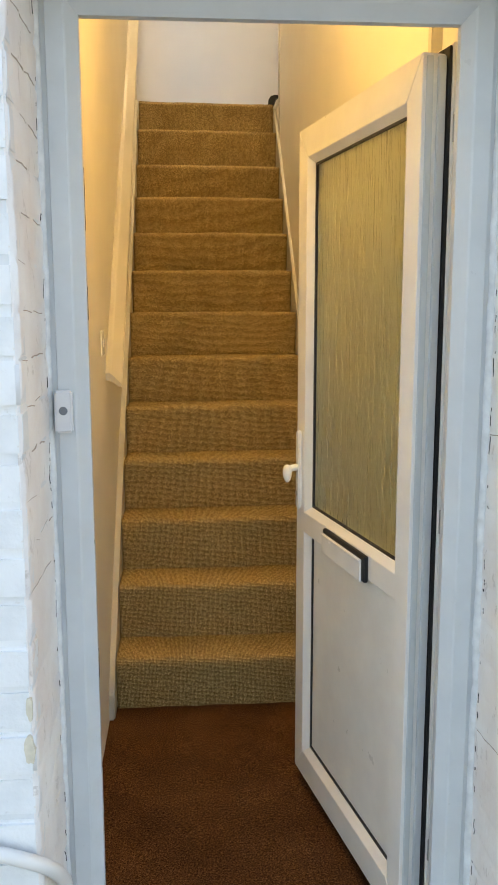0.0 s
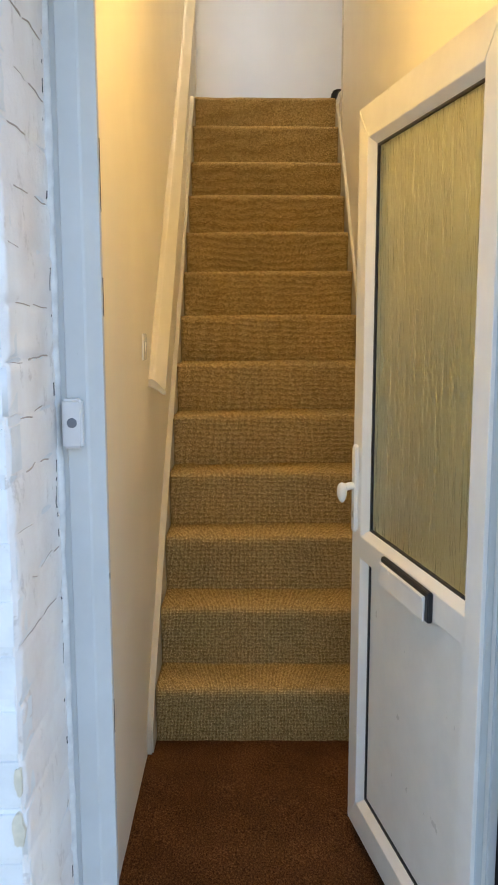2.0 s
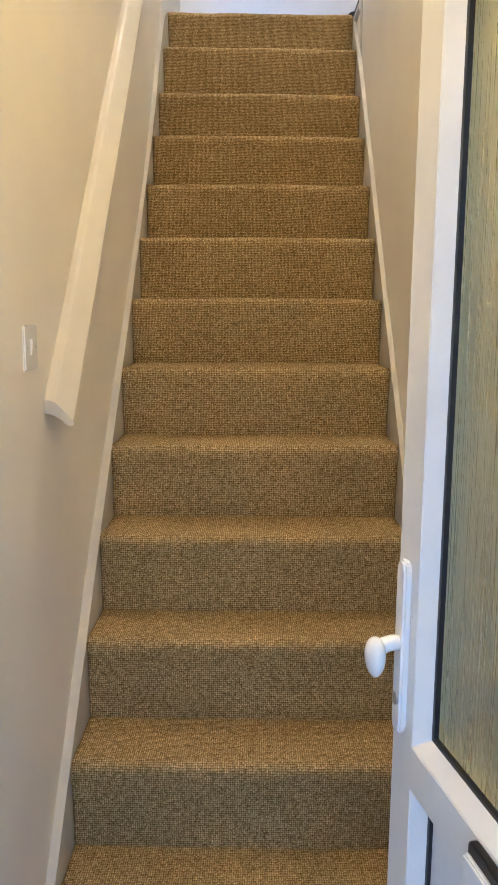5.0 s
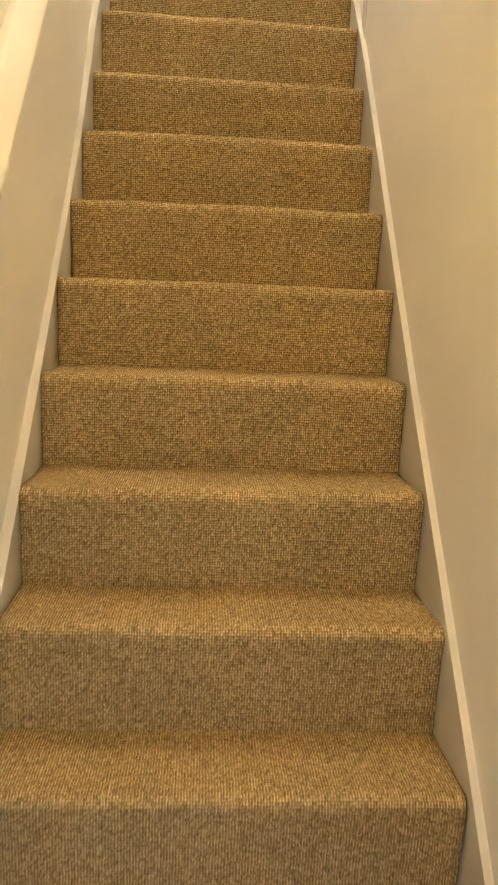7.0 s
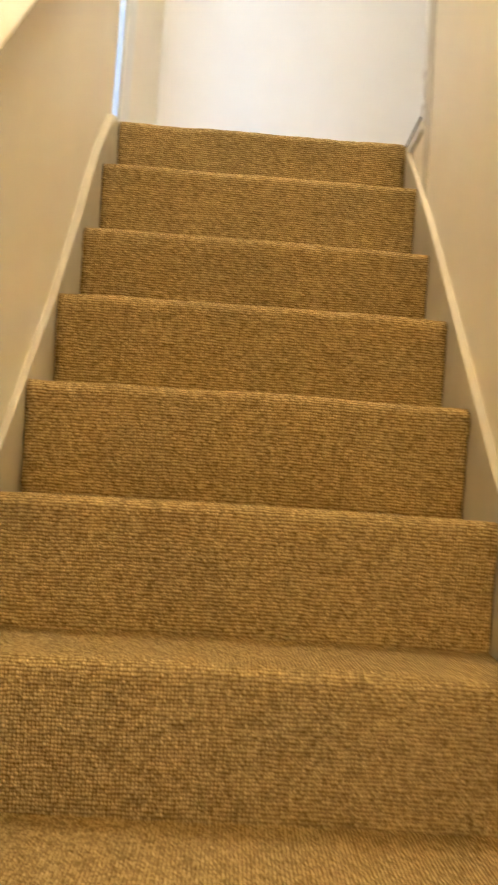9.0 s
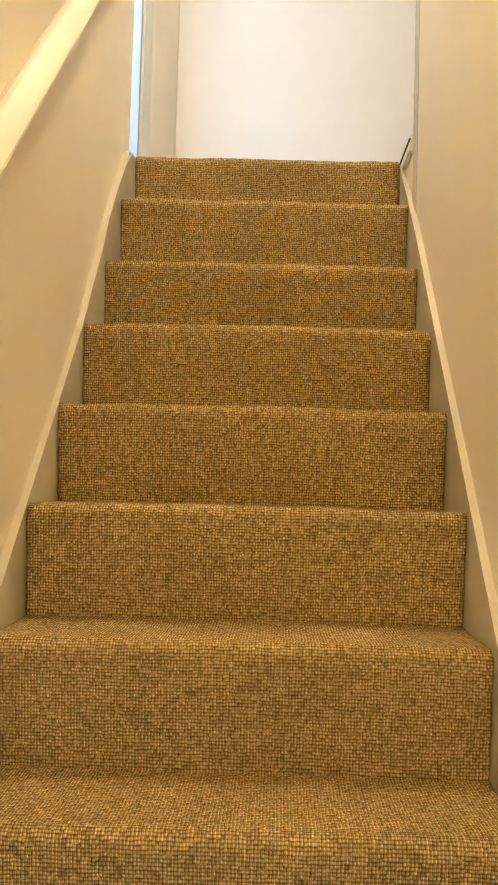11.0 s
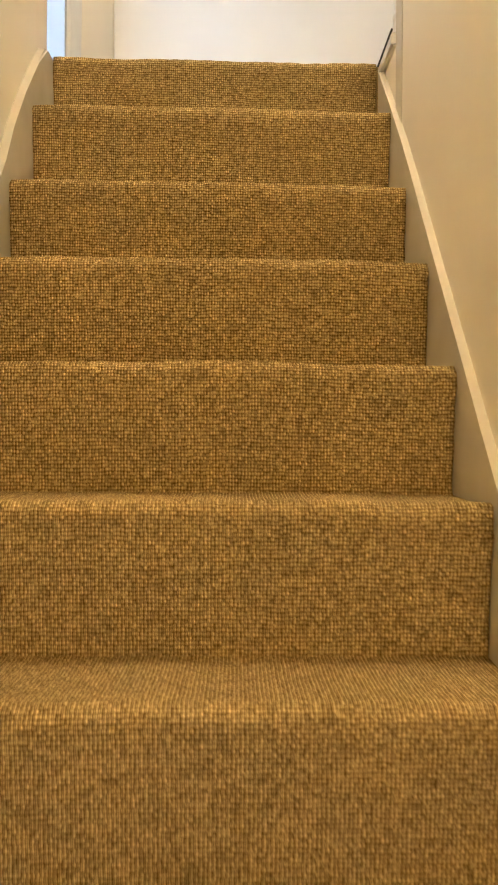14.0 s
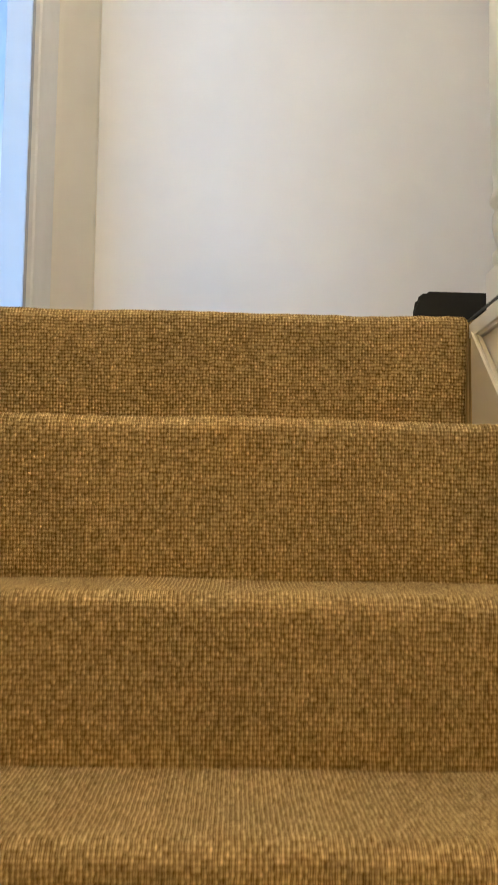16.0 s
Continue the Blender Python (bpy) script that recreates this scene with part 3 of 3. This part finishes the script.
# ---------- open front door ----------
def front_door():
    door = thing("front_door", "open white plastic front door with reeded glass above a panel", "door")
    d = Vector((0.19893, -0.98001, 0))
    t = Vector((0.98001, 0.19893, 0))
    m = Matrix.Identity(4)
    for i in range(3):
        m[i][0], m[i][1] = d[i], t[i]
    m.translation = Vector((0.6036, -0.4585, 0))
    door.matrix_world = m
    W, Z0, Z1 = 0.739, 0.035, 1.960
    s, g0, g1, p0, p1 = 0.078, 0.885, 1.868, 0.128, 0.802
    deep = 0.050

    def member(name, outline, axis, a, b):
        return part(name, prism_bm(outline, axis, a, b, 0.0025, 2), UPVC, door)

    # stiles and rails with sloped glazing beads
    def stile(outline, edge):
        bm = prism_bm(outline, 2, Z0, Z1)
        for v in bm.verts:
            cut = abs(v.co.x - edge) * 1.16 + 0.0006
            v.co.z += cut if v.co.z < 1.0 else -cut
        bmesh.ops.bevel(bm, geom=list(bm.edges), offset=0.0012, segments=2, affect="EDGES", clamp_overlap=True)
        part("stile", bm, UPVC, door)

    stile([(0.0, 0.0), (s - 0.012, 0.0), (s + 0.006, 0.020), (s + 0.006, deep), (0.0, deep)], 0.0)
    stile([(W, 0.0), (W - s + 0.012, 0.0), (W - s - 0.006, 0.020), (W - s - 0.006, deep), (W, deep)], W)
    for name, z0, z1, low, high in (("top_rail", g1, Z1, 1, 0), ("middle_rail", p1, g0, 1, 1), ("bottom_rail", Z0, p0, 0, 1)):
        o = [(0.0, z0 + 0.012 * low), (0.0, z1 - 0.012 * high), (0.020, z1 + 0.006 * high), (deep, z1 + 0.006 * high), (deep, z0 - 0.006 * low), (0.020, z0 - 0.006 * low)]
        if name == "middle_rail":
            bm = prism_bm(o, 0, s - 0.010, W - s + 0.010)
            for v in bm.verts:
                tip = 0.5 * (z1 - z0) - abs(v.co.z - 0.5 * (z0 + z1))
                v.co.x += -0.6 * tip if v.co.x < 0.3 else 0.6 * tip
        else:
            bm = prism_bm(o, 0, 0.0, W)
            for v in bm.verts:
                cut = (Z1 - v.co.z if name == "top_rail" else v.co.z - Z0) / 1.16 + 0.0006
                v.co.x = cut if v.co.x < 0.3 else W - cut
        bmesh.ops.bevel(bm, geom=list(bm.edges), offset=0.0012, segments=2, affect="EDGES", clamp_overlap=True)
        part(name, bm, UPVC, door)
    # glass, gasket and lower panel
    pane = part("glass_pane", box_bm((s, 0.026, g0 - 0.004), (W - s, 0.032, g1 + 0.004)), GLASS, door, "greenish reeded obscure glass")
    pane.visible_shadow = False
    for z0, z1 in ((g0, g1), (p0, p1)):
        bm = bmesh.new()
        add_box(bm, (s + 0.003, 0.019, z0 + 0.002), (s + 0.0115, 0.0255, z1 - 0.002))
        add_box(bm, (W - s - 0.0115, 0.019, z0 + 0.002), (W - s - 0.003, 0.0255, z1 - 0.002))
        add_box(bm, (s + 0.0115, 0.019, z0 + 0.003), (W - s - 0.0115, 0.0255, z0 + 0.0105))
        if z1 > 1.0:
            add_box(bm, (s + 0.0115, 0.019, z1 - 0.0105), (W - s - 0.0115, 0.0255, z1 - 0.003))
        part("gasket", bm, BLACK, door, "black rubber gasket")
    part("lower_panel", box_bm((s, 0.024, p0 - 0.005), (W - s, 0.046, p1 + 0.005)), UPVC, door, "plain white infill panel")
    # inner flange with weather seal and stepped hinge edge
    bm = bmesh.new()
    for lo, hi in (((W + 0.0002, 0.007), (W + 0.0045, 0.022)), ((W + 0.0002, 0.031), (W + 0.009, 0.048))):
        add_box(bm, (*lo, Z0 + 0.006), (*hi, Z1 - 0.006), 0.0015, 2)
    # the frame's greyer plastic stands in for shade on this edge
    part("edge_groove", bm, UPVC_FRAME, door, "grooved hinge edge, its shade put into a greyer white")
    bm = bmesh.new()
    add_box(bm, (-0.016, 0.056, Z0 - 0.012), (s, 0.070, Z1 + 0.018), 0.002)
    add_box(bm, (W - s, 0.056, Z0 - 0.012), (W + 0.020, 0.070, Z1 + 0.018), 0.002)
    add_box(bm, (s, 0.056, Z0 - 0.012), (W - s, 0.070, Z0 + 0.085), 0.002)
    add_box(bm, (s, 0.056, Z1 - 0.085), (W - s, 0.070, Z1 + 0.018), 0.002)
    part("inner_flange", bm, UPVC, door)
    bm = bmesh.new()
    add_box(bm, (W - 0.01, 0.0495, Z0 - 0.006), (W + 0.016, 0.0565, Z1 + 0.012), 0.0015)
    add_box(bm, (-0.010, 0.0495, Z0 - 0.006), (0.01, 0.0565, Z1 + 0.012), 0.0015)
    add_box(bm, (0.01, 0.0495, Z1), (W - 0.01, 0.0565, Z1 + 0.012), 0.0015)
    part("weather_seal", bm, BLACK, door, "black rubber weather seal")
    # handle
    plate = part("handle_plate", prism_bm([(0.018, 0.892), (0.022, 0.880), (0.032, 0.875), (0.042, 0.880), (0.046, 0.892), (0.046, 1.098), (0.042, 1.110), (0.032, 1.115), (0.022, 1.110), (0.018, 1.098)], 1, -0.011, 0.0, 0.003, 3), HANDLE, door, "white rounded handle plate", smooth=False)
    bm = tube_bm([(0.032, -0.008, 1.002), (0.032, -0.020, 1.002), (0.033, -0.030, 1.000), (0.035, -0.040, 0.995)], 0.0105, 16)
    part("handle_neck", bm, HANDLE, plate, smooth=True)
    bm = bmesh.new()
    bmesh.ops.create_uvsphere(bm, u_segments=24, v_segments=16, radius=1.0)
    for v in bm.verts:
        v.co = Vector((0.036 + v.co.x * 0.020, -0.043 + v.co.y * (0.013 + 0.002 * v.co.z), 0.986 + v.co.z * 0.027))
    part("handle_knob", bm, HANDLE, plate, "oval white pad handle", smooth=True)
    bm = lathe_bm([(0.0085, 0.0), (0.0085, 0.003), (0.007, 0.004)], 18)
    bmesh.ops.transform(bm, matrix=pose(0.032, -0.010, 0.925, 90, 0, 0), verts=bm.verts)
    part("lock_cylinder", bm, METAL, plate, "dull metal key cylinder", smooth=False)
    # letter plate
    u0, u1, z0, z1 = 0.252, 0.532, 0.806, 0.872
    letter = part("letter_plate", prism_bm([(u0, z0), (u1, z0), (u1, z1), (u0, z1)], 1, -0.012, 0.0, 0.002, 2), BLACK, door, "black letter plate surround")
    bm = bmesh.new()
    add_box(bm, (u0 + 0.002, -0.0165, z0 - 0.002), (u1 - 0.014, -0.0122, z1 - 0.010), 0.003, 3)
    add_box(bm, (u0 + 0.004, -0.0190, z1 - 0.020), (u1 - 0.016, -0.0160, z1 - 0.013), 0.001, 1)
    part("letter_flap", bm, HANDLE, letter, "white sprung letter flap")
    # flag hinges
    for z in (0.24, 1.010, 1.815):
        bm = box_bm((W + 0.0205, 0.058, z - 0.026), (W + 0.027, 0.076, z + 0.026), 0.001, 1)
        hinge = part("hinge", bm, METAL, door, "grey metal hinge leaf")
        bm = lathe_bm([(0.006, z - 0.028), (0.006, z + 0.028)], 14)
        bmesh.ops.translate(bm, vec=(W + 0.0265, 0.080, 0), verts=bm.verts)
        part("knuckle", bm, METAL, hinge)
    return door


front_door()


# ---------- landing ----------
def newel_post():
    post = thing("newel_post", "white painted turned wooden newel post on the landing edge", "newel post")
    cx, cy = 0.892, 2.300
    part("base_block", box_bm((cx - 0.046, cy - 0.046, TOP - 0.006), (cx + 0.046, cy + 0.046, TOP + 0.075), 0.006), GLOSS_COOL, post)
    prof = [(0.042, 0.075), (0.046, 0.085), (0.046, 0.094), (0.038, 0.102), (0.040, 0.115), (0.0435, 0.135), (0.045, 0.15), (0.042, 0.162), (0.038, 0.172), (0.0465, 0.180), (0.0485, 0.187), (0.0455, 0.194), (0.042, 0.202), (0.044, 0.25), (0.046, 0.40), (0.043, 0.60), (0.038, 0.74), (0.044, 0.76), (0.044, 0.78), (0.036, 0.79)]
    bm = lathe_bm(prof)
    bmesh.ops.translate(bm, vec=(cx, cy, TOP), verts=bm.verts)
    part("turned_shaft", bm, GLOSS_COOL, post, smooth=True)
    part("top_block", box_bm((cx - 0.045, cy - 0.045, TOP + 0.785), (cx + 0.045, cy + 0.045, TOP + 1.02), 0.006), GLOSS_COOL, post)
    return post


newel_post()


def landing_doorcase():
    case = tagged(new("door_2"), "white painted doorcase to the front room off the landing", "door frame", kind="structure")
    # dimmed copy of the white gloss keeps this face from burning out
    part("lining", prism_bm([(-0.222, 3.165), (-0.150, 3.165), (-0.150, 3.199), (-0.222, 3.199)], 2, TOP - 0.003, 4.75, 0.002), LINING_DIM, case, "door lining, shade and daylight blue put into its gloss colour")
    part("lining", prism_bm([(-0.125, 2.452), (-0.048, 2.452), (-0.048, 2.466), (-0.125, 2.466)], 2, TOP - 0.003, 4.75, 0.002), GLOSS_COOL, case)
    ogee = [(-0.185, 3.1995), (-0.159, 3.1995), (-0.157, 3.215), (-0.162, 3.222), (-0.163, 3.290), (-0.158, 3.300), (-0.158, 3.335), (-0.165, 3.345), (-0.167, 3.530), (-0.168, 3.560), (-0.185, 3.572)]
    part("architrave", prism_bm(ogee, 2, TOP - 0.003, 4.75), GLOSS_COOL, case, "moulded white architrave")
    return case


landing_doorcase()


def black_case():
    """Low soft case lying on the landing, with a raised lip."""
    case = thing("bag", "black flat soft bag lying on the landing carpet", "bag")
    bm = bmesh.new()
    outline = [(0.016, 0.0), (0.017, 0.06), (0.019, 0.125), (0.026, 0.165), (0.05, 0.184), (0.25, 0.180), (0.36, 0.172), (0.40, 0.150), (0.42, 0.0)]
    add_prism(bm, [(0.810 + a, TOP - 0.004 + b * 0.985) for a, b in outline], 1, 2.82, 3.05)
    bmesh.ops.bevel(bm, geom=list(bm.edges), offset=0.008, segments=2, affect="EDGES", clamp_overlap=True)
    for v in bm.verts:
        if v.co.y > 2.9 and v.co.x < 0.95:
            v.co.x += 0.055
    part("body", bm, BLACK_BAG, case)
    return case


black_case()

# ---------- pipe on the brickwork ----------
pipe = thing("wall_pipe", "white-painted pipe running along the brick wall", "pipe")
pts = [(-0.9, -1.625, 0.66), (-0.4, -1.625, 0.628), (-0.10, -1.625, 0.598), (-0.03, -1.624, 0.582), (0.010, -1.620, 0.566), (0.032, -1.604, 0.545), (0.042, -1.575, 0.515), (0.046, -1.535, 0.475), (0.047, -1.50, 0.438), (0.046, -1.475, 0.402), (0.045, -1.465, 0.36)]
part("tube", tube_bm(pts, 0.0125), PIPE, pipe, smooth=True)
part("clip", box_bm((-0.13, FACADE - 0.042, 0.578), (-0.112, FACADE + 0.004, 0.628), 0.003), PIPE, pipe)

# ---------- bricks of the front wall ----------
rng = random.Random(7)
brick_shapes = []
for length in (0.2185, 0.1055):
    for v in range(3):
        bm = box_bm((0, 0, 0), (length, 0.055, 0.0712), 0.0058, 2)
        for w in bm.verts:
            w.co += 0.0030 * Vector((noise.noise(w.co * 22 + Vector((v * 9, 0, 0))), noise.noise(w.co * 25 + Vector((0, v * 7, 3))), noise.noise(w.co * 20 + Vector((5, v, 0)))))
        me = bpy.data.meshes.new("brick")
        bm.to_mesh(me)
        bm.free()
        me.materials.append(BRICK)
        for face in me.polygons:
            face.use_smooth = face.area < 0.0005
        brick_shapes.append(me)
for side in (-1, 1):
    for c in range(28):
        z = GROUND + 0.018 + c * PITCH
        x = 0.026 if side < 0 else 0.857
        for q in range(3):
            half = (c + q) % 2 == 0 if q == 0 else False
            if (c % 2 == 0) and q == 0:
                half = True
            elif q == 0:
                half = False
            length = 0.1055 if half else 0.2185
            ob = new("brick", brick_shapes[(3 if half else 0) + rng.randrange(3)])
            ob.location = (x - length if side < 0 else x, FACADE + 0.0002 + rng.uniform(-0.0020, 0.0020), z + rng.uniform(-0.0016, 0.0016))
            ob.rotation_euler = (0, rng.uniform(-0.009, 0.009), rng.uniform(-0.007, 0.007))
            ob.parent = wall_south
            x += side * (length + 0.0063)


def bare_patch(x, z, wide, high, seed):
    """Flaked paint on the brick corner, with the cream undercoat showing."""
    bm = bmesh.new()
    rim = []
    for i in range(14):
        a = 2 * math.pi * i / 14
        r = 1.0 + 0.45 * noise.noise((math.cos(a) * 1.7, math.sin(a) * 1.7, seed))
        rim.append((x + wide * r * math.cos(a), z + high * r * math.sin(a)))
    add_prism(bm, rim, 1, FACADE - 0.0058, FACADE + 0.004)
    part("bare_patch", bm, UNDERCOAT, wall_south, "flaked patch of cream undercoat")


bare_patch(0.0195, 0.822, 0.0055, 0.020, 1.3)
bare_patch(0.0165, 0.752, 0.0085, 0.027, 4.1)
